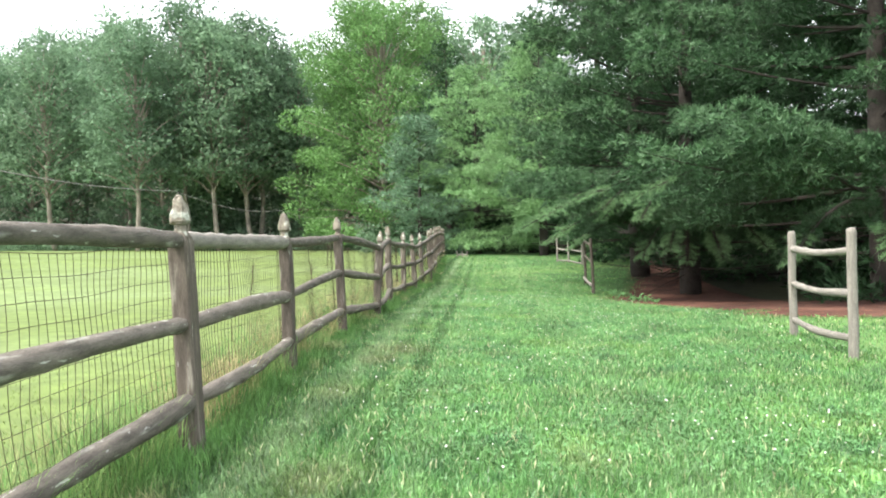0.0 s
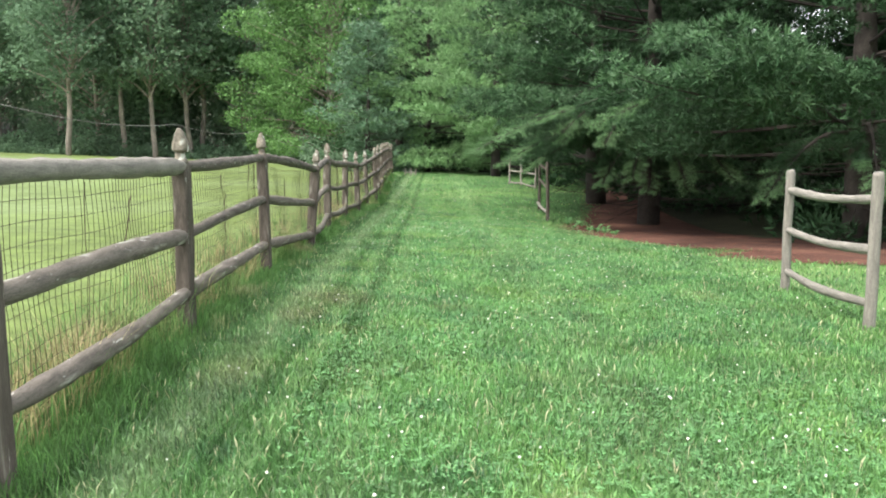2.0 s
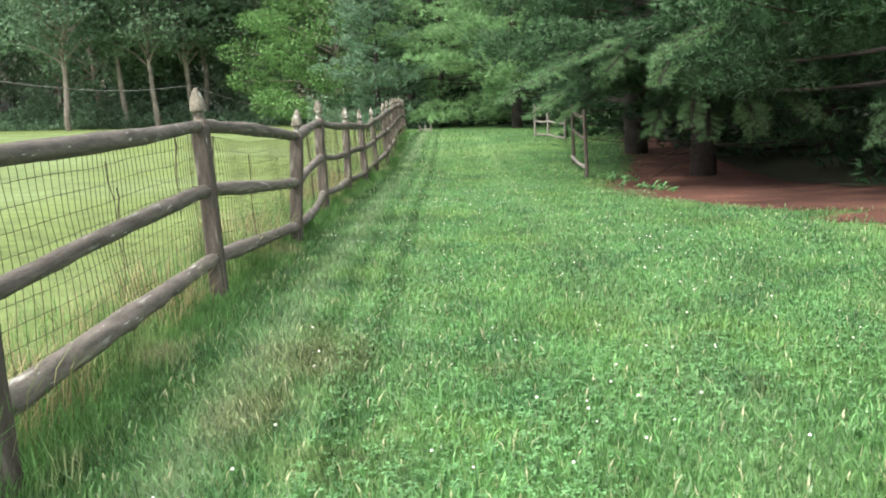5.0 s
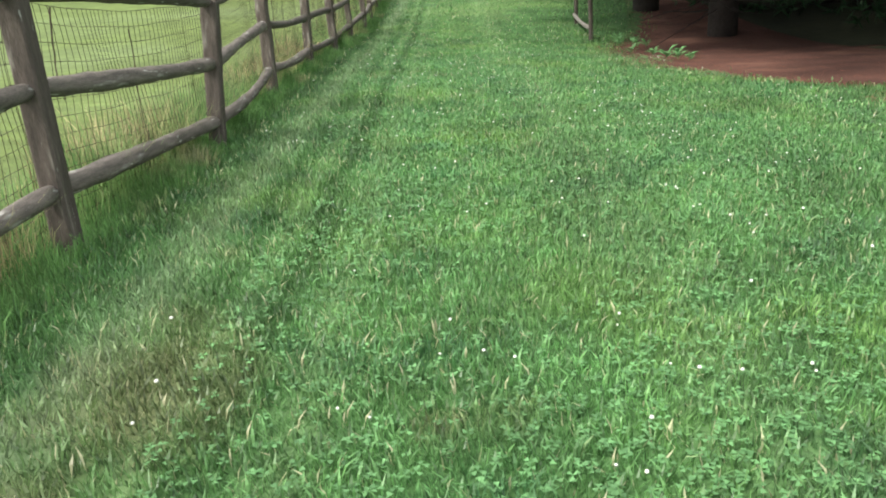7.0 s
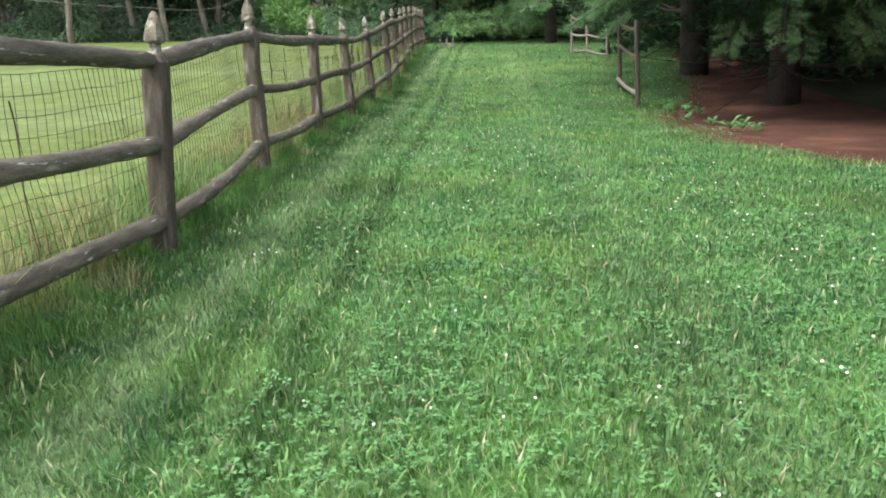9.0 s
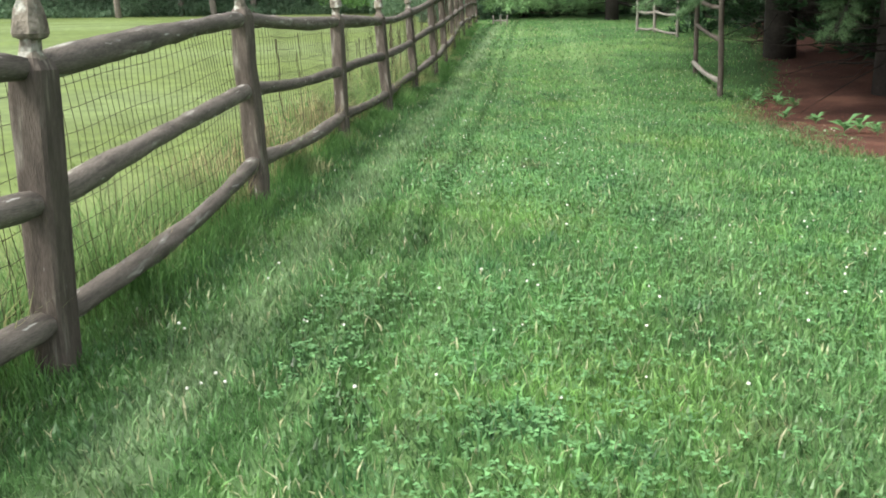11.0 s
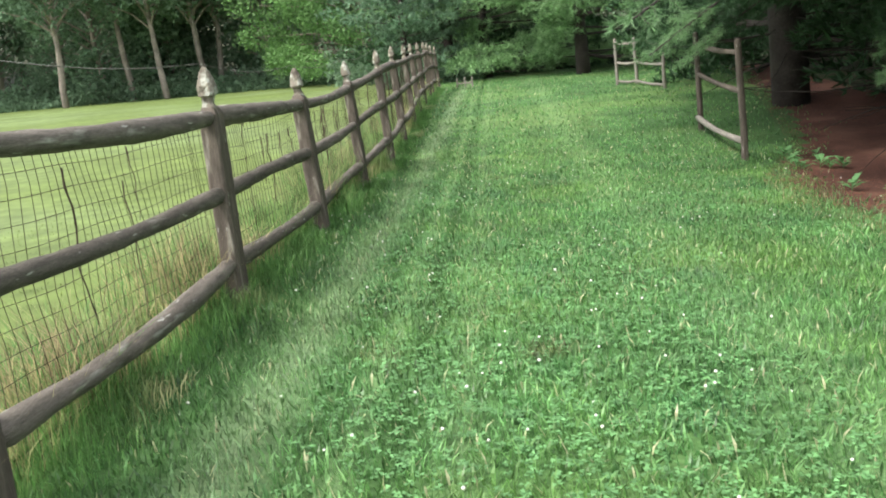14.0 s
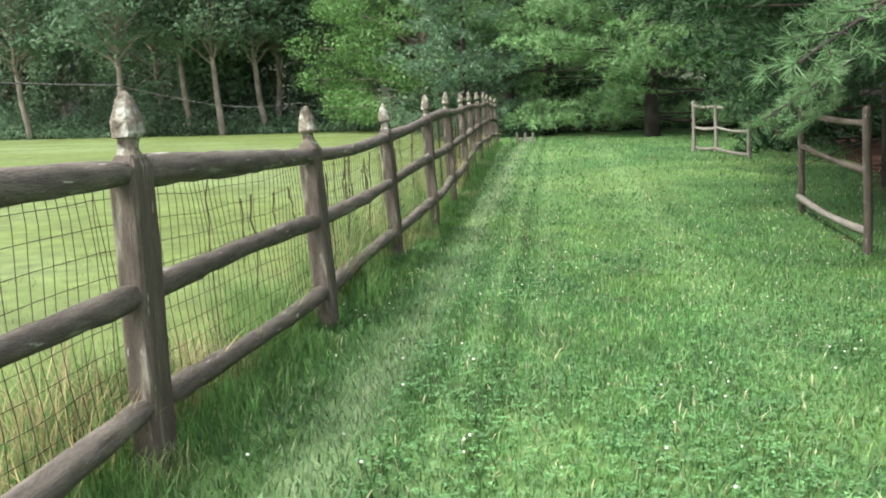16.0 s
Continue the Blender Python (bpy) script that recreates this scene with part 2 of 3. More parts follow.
def axis_steps(lo, hi, a, b, step, growth=1.25):
    inner = list(np.arange(a, b + 1e-6, step))
    s, p = step, a
    left = []
    while p > lo:
        s *= growth
        p -= s
        left.append(p)
    s, p = step, b
    while p < hi:
        s *= growth
        p += s
        inner.append(p)
    return np.array(left[::-1] + inner)


def sheet(xs, ys, lift=0.0):
    gx, gy = np.meshgrid(xs, ys)
    v = np.stack([gx, gy, ground_z(gx, gy) + lift], -1).reshape(-1, 3)
    nx, ny = len(xs), len(ys)
    i = (np.arange(ny - 1)[:, None] * nx + np.arange(nx - 1)).ravel()
    return v, np.stack([i, i + 1, i + nx + 1, i + nx], -1)


v, f = sheet(axis_steps(-1500, 1500, -12, 14, 0.4), axis_steps(-1500, 1500, -4, 60, 0.5))
tagged(new("ground", mesh_of("ground", v, f, SOIL, True)), "short green lawn rolling towards the woods", "ground", kind="structure")

# hayfield behind the fence, 15 mm above the ground sheet
FENCE_YS = (-2, 4, 10.5, 13, 16, 18.5, 21, 23.4, 25.3, 30, 60)
FENCE_XS = (-1.58, -1.6, -1.61, -1.46, -1.455, -1.39, -1.24, -1.16, -1.0, -1.0, -1.0)
FENCE_X = lambda y: np.interp(y, FENCE_YS, FENCE_XS)
ys = axis_steps(-30, 92, -4, 60, 0.7, 1.15)
ys = ys[(ys > -60) & (ys < 93)]
u = np.concatenate([np.linspace(0, 8, 20), np.linspace(9, 110, 40)])
gy, gu = np.meshgrid(ys, u)
gx = FENCE_X(gy) - 0.25 - gu
v = np.stack([gx, gy, ground_z(gx, gy) + 0.015], -1).reshape(-1, 3)
i = (np.arange(len(u) - 1)[:, None] * len(ys) + np.arange(len(ys) - 1)).ravel()
f = np.stack([i, i + 1, i + len(ys) + 1, i + len(ys)], -1)
tagged(new("field", mesh_of("field", v, f, FIELD, True)), "mown yellow-green hayfield beyond the rail fence", "field", kind="structure")


# ---- grass ----
def blades(x, y, length, width, lean, rng, lift=0.0, base=None):
    n = len(x)
    az, bend = rng.uniform(0, 2 * math.pi, n), rng.uniform(0.3, 1.0, n) * lean
    dx, dy = np.cos(az), np.sin(az)
    z = ground_z(x, y) + lift if base is None else base
    p0 = np.stack([x, y, z - 0.005], -1)
    side = np.stack([-dy, dx, 0 * dx], -1) * (width / 2)[:, None]
    mid = p0 + np.stack([dx * bend * length * 0.3, dy * bend * length * 0.3, length * 0.55], -1)
    tip = p0 + np.stack([dx * bend * length * 0.9, dy * bend * length * 0.9, length * (1 - 0.3 * bend)], -1)
    v = np.stack([p0, mid + side, tip, mid - side], 1).reshape(-1, 3)
    k = np.arange(n)[:, None] * 4
    return v, np.concatenate([k + (0, 1, 3), k + (3, 1, 2)], 0)


def scatter(rng, n, x0, x1, y0, y1):
    return rng.uniform(x0, x1, n), rng.uniform(y0, y1, n)


def short_blades(x, y, length, width, lean, rng):
    """Straight tapered blades of one triangle each."""
    n = len(x)
    az, bend, turn = rng.uniform(0, 2 * math.pi, n), rng.uniform(0.1, 1.0, n) * lean, rng.uniform(0, math.pi, n)
    p = np.stack([x, y, ground_z(x, y) - 0.004], -1)
    side = np.stack([np.cos(turn), np.sin(turn), 0 * turn], -1) * (width / 2)[:, None]
    tip = p + np.stack([np.cos(az) * bend, np.sin(az) * bend, np.sqrt(1 - 0.6 * bend * bend)], -1) * length[:, None]
    return np.stack([p - side, p + side, tip], 1).reshape(-1, 3), np.arange(n * 3).reshape(-1, 3)


BED_X = lambda y: np.interp(y, (10, 11.4, 12.4, 13.5, 14.8, 15.5, 16.2, 17.3, 18.9, 21, 22.3, 23.7, 25.5, 27, 32, 40, 44), (30, 13, 8.0, 5.3, 4.8, 5.6, 4.9, 4.1, 3.5, 3.4, 3.55, 3.85, 4.6, 5.4, 6.5, 8.0, 30))
rng = np.random.default_rng(3)
sets = []
for n, x0, x1, y0, y1, ln, wd, curved in (
        (85000, -1.5, 4.2, 1.5, 14, 0.075, 0.0085, True), (60000, -1.45, 4.6, 14, 30, 0.078, 0.0095, True),
        (270000, -1.5, 3.6, 2.0, 16, 0.056, 0.0075, False), (130000, -1.45, 4.2, 16, 30, 0.058, 0.0085, False),
        (45000, -1.1, 8.0, 21, 52, 0.07, 0.018, True), (26000, 3.6, 9.0, 2, 17, 0.07, 0.012, True)):
    x, y = scatter(rng, n, x0, x1, y0, y1)
    fade = np.interp(y, (21, 30), (1, 0)) if y1 == 30 else np.interp(y, (21, 30), (0, 1)) if y1 == 52 else 1
    keep = (rng.uniform(0, 1, len(x)) < fade) & (x > FENCE_X(y) - 0.1) & (x < BED_X(y) + rng.normal(0.1, 0.25, len(x)))
    x, y = x[keep], y[keep]
    s = rng.uniform(0.6, 1.35, len(x))
    sets.append((blades if curved else short_blades)(x, y, ln * s, wd * rng.uniform(0.7, 1.3, len(x)), 0.85, rng))
v, f = joined(sets)
tagged(new("lawn_grass", mesh_of("lawn_grass", v, f, GRASS)), "thick green mown lawn grass", "grass", kind="stuff")

# clover among the grass
n = 52000
x, y = rng.uniform(-0.6, 4.2, n), rng.uniform(0.8, 24, n)
patch = np.array([noise.noise((a * 0.7, b * 0.5, 7.0)) for a, b in zip(x, y)])
keep = patch + rng.uniform(-0.3, 0.3, n) > -0.02
x, y = x[keep], y[keep]
c = np.stack([x, y, ground_z(x, y) + rng.uniform(0.025, 0.05, len(x))], -1)
turn = rng.uniform(0, 6.28, len(x))
leaves = []
for k in range(3):
    a = turn + k * 2.094
    out = np.stack([np.cos(a), np.sin(a), rng.uniform(-0.3, 0.35, len(x))], -1) * rng.uniform(0.013, 0.023, len(x))[:, None]
    side = np.stack([-np.sin(a), np.cos(a), rng.uniform(-0.2, 0.2, len(x))], -1) * 0.0105
    leaves.append(np.stack([c, c + out - side, c + out + side], 1))
v = np.stack(leaves, 1).reshape(-1, 3)
tagged(new("clover", mesh_of("clover", v, np.arange(len(v)).reshape(-1, 3), CLOVER)), "patches of green clover leaves in the lawn", "clover", kind="stuff")

n = 1600
x, y = rng.uniform(-1.2, 4.5, n), rng.uniform(0.8, 30, n)
patch = np.array([noise.noise((a * 0.7, b * 0.5, 7.0)) for a, b in zip(x, y)])
keep = patch + rng.uniform(-0.5, 0.4, n) > 0
x, y = x[keep], y[keep]
ring = [(math.cos(a), math.sin(a), z) for z, a in [(0.0, k * 1.047) for k in range(6)]]
ball = np.array([(0, 0, -0.8), *ring, *[(0.7 * p, 0.7 * q, 0.75) for p, q, _ in ring], (0, 0, 1.0)])
faces = []
for k in range(6):
    m = (k + 1) % 6
    faces += [(0, 1 + m, 1 + k), (1 + k, 1 + m, 7 + m), (1 + k, 7 + m, 7 + k), (7 + k, 7 + m, 13)]
pieces = [(np.array((a, b, float(ground_z(a, b)) + rng.uniform(0.05, 0.075))) + ball * rng.uniform(0.0048, 0.0085), faces) for a, b in zip(x, y)]
v, f = joined(pieces)
tagged(new("clover_flower", mesh_of("clover_flower", v, f, FLOWER)), "small white clover flower heads dotted over the lawn", "flower", kind="stuff")

# unmown fringe along the fence, and dry straw behind it
for name, mat, label, beds in (
        ("fringe_grass", TALL, "tall unmown green grass under the fence", ((44000, -0.2, 0.3, 0.16), (36000, -0.9, -0.02, 0.34))),
        ("dry_straw", HAY, "tall dry straw and hay along the field side of the fence", ((34000, -0.8, -0.02, 0.42),))):
    sets = []
    for n, lo, hi, ln in beds:
        y = rng.uniform(0.5, 44, n)
        x = FENCE_X(y) + rng.uniform(lo, hi, n) * rng.uniform(0.4, 1, n)
        clump = np.array([noise.noise((a * 1.4, b * 1.4, 3.0)) for a, b in zip(x, y)])
        s = rng.uniform(0.4, 1.3, n) * np.clip(0.9 + clump, 0.35, 1.7)
        sets.append(blades(x, y, ln * s, rng.uniform(0.003, 0.007, n), 0.75, rng))
    v, f = joined(sets)
    tagged(new(name, mesh_of(name, v, f, mat)), label, "grass", kind="stuff")

x, y = scatter(rng, 34000, -5, -1.9, 1, 40)
keep = x < FENCE_X(y) - 0.8
x, y = x[keep], y[keep]
v, f = blades(x, y, rng.uniform(0.03, 0.07, len(x)), rng.uniform(0.004, 0.008, len(x)), 1.2, rng)
tagged(new("field_grass", mesh_of("field_grass", v, f, FIELD)), "short yellow-green hay stubble", "grass", kind="stuff")


# ---- rail fence ----
POSTS = [(-1.585, -1.7, 0.0, -1.5), (-1.59, 1.4, 0.0, -1.5), (-1.60, 4.39, -0.01, -1.6), (-1.63, 7.34, -0.01, -1.2), (-1.6, 10.54, 0.045, -1.6), (-1.435, 13.12, -0.11, 4.0), (-1.455, 15.94, 0.025, 0.0), (-1.365, 18.58, -0.06, 1.0), (-1.235, 20.92, -0.09, -1.9), (-1.16, 23.43, -0.045, -1.9), (-1.0, 25.3, 0.07, -1.5)]
for k in range(8):
    y = 27.8 + 2.55 * k
    POSTS.append((-1.0 + 0.02 * math.sin(k * 2.0), y, min(0.1 + 0.027 * (y - 25.3), 0.46), -1.8))


def post_mesh(rng):
    w, d = rng.uniform(0.052, 0.06), rng.uniform(0.07, 0.08)
    c = 0.012
    ring = [(-w, -d + c), (-w + c, -d), (w - c, -d), (w, -d + c), (w, d - c), (w - c, d), (-w + c, d), (-w, d - c)]
    zs = np.array([-0.3, 0.0, 0.15, 0.4, 0.65, 0.9, 1.1, 1.225, 1.265])
    v, f = [], []
    for z in zs:
        s = 1.0 if z < 1.25 else 0.7
        jx, jy = rng.normal(0, 0.003, 2)
        v += [(x * s + jx + rng.normal(0, 0.0015), y * s + jy + rng.normal(0, 0.0015), z) for x, y in ring]
    for i in range(len(zs) - 1):
        for j in range(8):
            k = (j + 1) % 8
            f.append((i * 8 + j, i * 8 + k, i * 8 + 8 + k, i * 8 + 8 + j))
    top = len(v)
    v.append((0, 0, 1.268))
    for j in range(8):
        f.append((top - 8 + j, top - 8 + (j + 1) % 8, top, top))
    return mesh_of("post", v, tri_faces(f), POSTWOOD)


def finial_mesh(rng):
    """A square neck under a flared, faceted and blunted cap."""
    zs = (1.255, 1.285, 1.325, 1.332, 1.345, 1.385, 1.425, 1.465, 1.49, 1.498)
    hs = (0.05, 0.036, 0.033, 0.05, 0.056, 0.052, 0.043, 0.03, 0.017, 0.008)
    v, f = [], []
    for z, h in zip(zs, hs):
        c = h * 0.42
        jx, jy = rng.normal(0, 0.002, 2)
        for a, b in ((-h, -h + c), (-h + c, -h), (h - c, -h), (h, -h + c), (h, h - c), (h - c, h), (-h + c, h), (-h, h - c)):
            v.append((a * 0.92 + jx + rng.normal(0, 0.0022), b * 1.05 + jy + rng.normal(0, 0.0022), z + rng.normal(0, 0.0015)))
    for i in range(len(zs) - 1):
        for j in range(8):
            k = (j + 1) % 8
            f.append((i * 8 + j, i * 8 + k, i * 8 + 8 + k, i * 8 + 8 + j))
    n = len(v)
    v.append((0, 0, 1.5))
    for j in range(8):
        f.append((n - 8 + j, n - 8 + (j + 1) % 8, n, n))
    return mesh_of("finial", v, tri_faces(f), LICHEN)


def rail_mesh(a, b, r, rng, mat, sag=None):
    """A rough round rail between two points; its mesh runs along local z."""
    n = 20
    t = np.linspace(0, 1, n)
    L = float(np.linalg.norm(np.subtract(b, a)))
    bow = rng.uniform(-0.05, 0.03) if sag is None else sag
    side = rng.uniform(-0.03, 0.03)
    pts = np.stack([side * np.sin(math.pi * t), bow * np.sin(math.pi * t), t * L], -1)
    rad = r * (1 + 0.1 * np.sin(t * rng.uniform(4, 9) + rng.uniform(0, 6)) + rng.normal(0, 0.025, n)) * np.where((t < 0.05) | (t > 0.95), 0.72, 1.0)
    v, f = tube(pts, rad, 10, 0.05, rng)
    return mesh_of("rail", v, tri_faces(f), mat, True)


def along(a, b):
    """The pose whose local z runs from a to b, with local y upwards."""
    z = (Vector(b) - Vector(a)).normalized()
    x = Vector((0, 0, 1)).cross(z).normalized() if abs(z.z) < 0.99 else Vector((1, 0, 0))
    y = z.cross(x)
    m = Matrix((x, y, z)).transposed().to_4x4()
    m.translation = a
    return m


rng = np.random.default_rng(11)
fence = tagged(new("rail_fence"), "weathered grey three-rail wooden fence with pointed posts", "fence")
tops = []
RAILS = (0.3, 0.76, 1.21)
joints = []
for x, y, z, lean in POSTS:
    tilt = pose(x, y, z, -2.0 if lean > 3 else 0.0, lean, 3 * math.sin(y * 5))
    p = part("post", post_mesh(rng), fence)
    p.matrix_local = tilt
    part("finial", finial_mesh(rng), p, "pointed lichen-spotted post top")
    tops.append(tilt @ Vector((0, 0, 1.5)))
    joints.append([tilt @ Vector((0, 0, h + rng.uniform(-0.03, 0.03))) for h in RAILS])
for i in range(len(joints) - 1):
    for k in range(3):
        a, b = joints[i][k], joints[i + 1][k]
        white = i == 2 and k == 2
        me = rail_mesh(a, b, rng.uniform(0.045, 0.058), rng, PALE if white else WOOD)
        r = part("rail", me, fence, "sun-bleached pale rail" if white else "")
        r.matrix_local = along(a, b)


def wire_panel(i, rng):
    """Sagging wire netting on the field side of one bay."""
    (x0, y0, z0, _), (x1, y1, z1, _) = POSTS[i], POSTS[i + 1]
    L = math.hypot(x1 - x0, y1 - y0)
    nv, nh = int(L / 0.068), 13
    wob = rng.uniform(0, 6, 4)
    sag = rng.uniform(0.01, 0.05)
    hgt = 1.19

    def at(u, h):
        s = math.sin(math.pi * u)
        bulge = 0.03 * math.sin(u * 7 + wob[0] + h * 3) * s + 0.03 * math.sin(u * 13 + wob[1])
        x = x0 + (x1 - x0) * u - 0.085 - 0.035 * h + bulge * 0.5
        y = y0 + (y1 - y0) * u + 0.025 * math.sin(h * 9 + u * 11 + wob[2])
        z = z0 + (z1 - z0) * u + 0.02 + h * hgt * (1 - sag * s) + 0.005 * math.sin(u * 17 + wob[3] + h * 5)
        return (x, y, z)

    pieces = []
    for k in range(nv + 1):
        u = k / nv
        v, f = tube([at(u + rng.normal(0, 0.0012), h) for h in np.linspace(0, 1, 9)], 0.0019, 3)
        pieces.append((v, tri_faces(f)))
    for k in range(nh + 1):
        h = (k / nh) ** 1.1
        v, f = tube([at(u, h) for u in np.linspace(0, 1, 18)], 0.0018, 3)
        pieces.append((v, tri_faces(f)))
    v, f = joined(pieces)
    return mesh_of("wire_netting", v, f, WIRE)


for i in range(len(POSTS) - 4):
    part("wire_netting", wire_panel(i, rng), fence, "rusty sagging wire netting")

for a, b in zip(tops[:-1], tops[1:]):
    pts = [a.lerp(b, t) + Vector((-0.03, 0, 0.02 - 0.05 * math.sin(math.pi * t))) for t in np.linspace(0, 1, 9)]
    v, f = tube(pts, 0.002, 4)
    part("strand_wire", mesh_of("strand_wire", v, tri_faces(f), STRAND), fence, "single grey wire strung over the post tops")

# dead climbing stems caught in the netting
rng = np.random.default_rng(19)
for i, count in ((2, 2), (3, 3), (4, 2), (6, 3), (7, 5), (8, 14), (9, 6), (10, 5), (11, 6)):
    (x0, y0, z0, _), (x1, y1, z1, _) = POSTS[i], POSTS[i + 1]
    for _ in range(count):
        u, hi, lo = rng.uniform(0.12, 0.9), rng.uniform(0.95, 1.18), rng.uniform(0.2, 0.8)
        sway = rng.normal(0, 0.016, (9, 2)).cumsum(0)
        pts = [(x0 + (x1 - x0) * u - 0.11 + 0.4 * a, y0 + (y1 - y0) * u + b, z0 + (z1 - z0) * u + z) for (a, b), z in zip(sway, np.linspace(hi, lo, 9))]
        v, f = tube(pts, np.linspace(0.0045, 0.0025, 9) * rng.uniform(0.7, 1.3), 4)
        part("dead_vine", mesh_of("dead_vine", v, tri_faces(f), VINE), fence, "dead brown vine stem")


# ---- short rail panels by the pines ----
def rail_panel(name, spots, height, mat, label, seed, heights=(0.25, 0.68, 1.12), r=0.05, leans=None, low=False):
    rng = np.random.default_rng(seed)
    thing = tagged(new(name), label, "fence", group="short fence panels")
    tops = []
    for j, (x, y) in enumerate(spots):
        z = float(ground_z(x, y))
        m = pose(x, y, z, *(leans[j] if leans else (0, 0, 0)))
        zs = np.array([-0.2, 0, 0.25 * height, 0.5 * height, 0.75 * height, height - 0.05, height - 0.012])
        v, f = tube([(rng.normal(0, 0.004), rng.normal(0, 0.004), a) for a in zs], [r, r, r, r * 0.97, r * 0.96, r * 0.95, r * 0.8], 10, 0.03, rng)
        p = part("post", mesh_of("post", v, tri_faces(f), mat, True), thing)
        p.matrix_local = m
        tops.append(m)
    for m0, m1 in zip(tops[:-1], tops[1:]):
        for h in heights:
            a, b = m0 @ Vector((0, 0, h + rng.uniform(-0.02, 0.02))), m1 @ Vector((0, 0, h + rng.uniform(-0.02, 0.02)))
            q = part("rail", rail_mesh(a, b, r * 0.8, rng, mat, -0.04), thing)
            q.matrix_local = along(a, b)
        if low:
            a, b = m0 @ Vector((0, 0, 0.28)), m1 @ Vector((-0.06, 0, 0.24))
            q = part("rail", rail_mesh(a, b, r * 0.95, rng, PALE, -0.05), thing, "bleached bottom rail")
            q.matrix_local = along(a, b)
    return thing


rail_panel("fence_panel", [(3.81, 8.05), (4.07, 10.25)], 1.33, PALE, "short pale weathered three-rail fence panel on the lawn", 21)
rail_panel("fence_panel", [(3.96, 25.7), (4.2, 28.9)], 1.72, POSTWOOD, "short dark weathered rail fence panel half hidden in pine boughs", 22, heights=(1.0, 1.52), leans=[(0, -1.5, 0), (0, -1, 0)], low=True)
rail_panel("fence_panel", [(4.19, 37.4), (4.62, 36.9), (5.0, 35.3)], 1.25, PALE, "pale three-rail fence panel beside the far pines", 23, heights=(0.1, 0.6, 1.12), r=0.045)
rail_panel("fence_panel", [(-0.29, 44.7), (0.0, 44.6), (0.25, 44.4)], 0.38, PALE, "low pale rail panel at the end of the lawn", 24, heights=(0.2,), r=0.035)

# ---- fallen needles under the pines ----
xs, ys = np.linspace(3.6, 18, 73), np.linspace(10, 46, 181)
v, f = sheet(xs, ys, 0.012)
c = v[f].mean(1)
edge = np.array([noise.noise((a * 0.45, b * 0.45, 9.0)) + 0.4 * noise.noise((a * 1.9, b * 1.9, 4.0)) for a, b, _ in c])
inside = (c[:, 0] > BED_X(c[:, 1]) + edge * 0.45)
tagged(new("needle_bed", mesh_of("needle_bed", v, f[inside], NEEDLEBED, True)), "reddish-brown fallen pine needles under the pines", "ground cover", kind="structure")


rng = np.random.default_rng(31)
y = rng.uniform(13, 34, 26000)
x = BED_X(y) + rng.exponential(1.6, len(y)) - 0.3
a = rng.uniform(0, 6.28, len(x))
c = np.stack([x, y, ground_z(x, y) + rng.uniform(0.016, 0.03, len(x))], -1)
d = np.stack([np.cos(a), np.sin(a), rng.uniform(-0.08, 0.15, len(x))], -1) * rng.uniform(0.05, 0.1, len(x))[:, None]
s = np.stack([-np.sin(a), np.cos(a), 0 * a], -1) * 0.004
v = np.stack([c - d, c + s, c + d], 1).reshape(-1, 3)
tagged(new("needle_litter", mesh_of("needle_litter", v, np.arange(len(v)).reshape(-1, 3), STRAW)), "loose reddish-brown pine needles on the ground", "ground cover", kind="stuff")

# leaf litter of the woods; the second sheet paints the shade behind the pines
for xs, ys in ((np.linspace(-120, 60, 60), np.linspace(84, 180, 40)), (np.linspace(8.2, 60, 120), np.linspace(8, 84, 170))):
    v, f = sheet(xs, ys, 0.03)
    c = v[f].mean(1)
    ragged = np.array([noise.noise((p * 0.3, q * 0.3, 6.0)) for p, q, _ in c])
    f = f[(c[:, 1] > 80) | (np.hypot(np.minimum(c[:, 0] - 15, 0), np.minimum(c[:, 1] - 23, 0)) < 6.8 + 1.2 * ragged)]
    tagged(new("forest_floor", mesh_of("forest_floor", v, f, FLOOR, True)), "dark leaf litter under the woods, and painted shade behind the pines", "ground", kind="structure")


# ---- trees ----
def needle_tufts(pos, axis, rng, count, length, width):
    """Sprays of needle bundles at pos, pointing roughly along axis."""
    n = len(pos)
    p = np.repeat(pos, count, 0)
    a = np.repeat(axis, count, 0)
    d = a * 0.7 + rng.normal(0, 0.55, (n * count, 3))
    d /= np.linalg.norm(d, axis=1)[:, None]
    side = np.cross(d, rng.normal(0, 1, (n * count, 3)))
    side /= np.linalg.norm(side, axis=1)[:, None] + 1e-9
    ln = length * rng.uniform(0.7, 1.2, n * count)[:, None]
    w = width / 2
    v = np.stack([p - side * w, p + d * ln, p + d * ln * 0.1 + side * w], 1).reshape(-1, 3)
    return v, np.arange(n * count * 3).reshape(-1, 3)


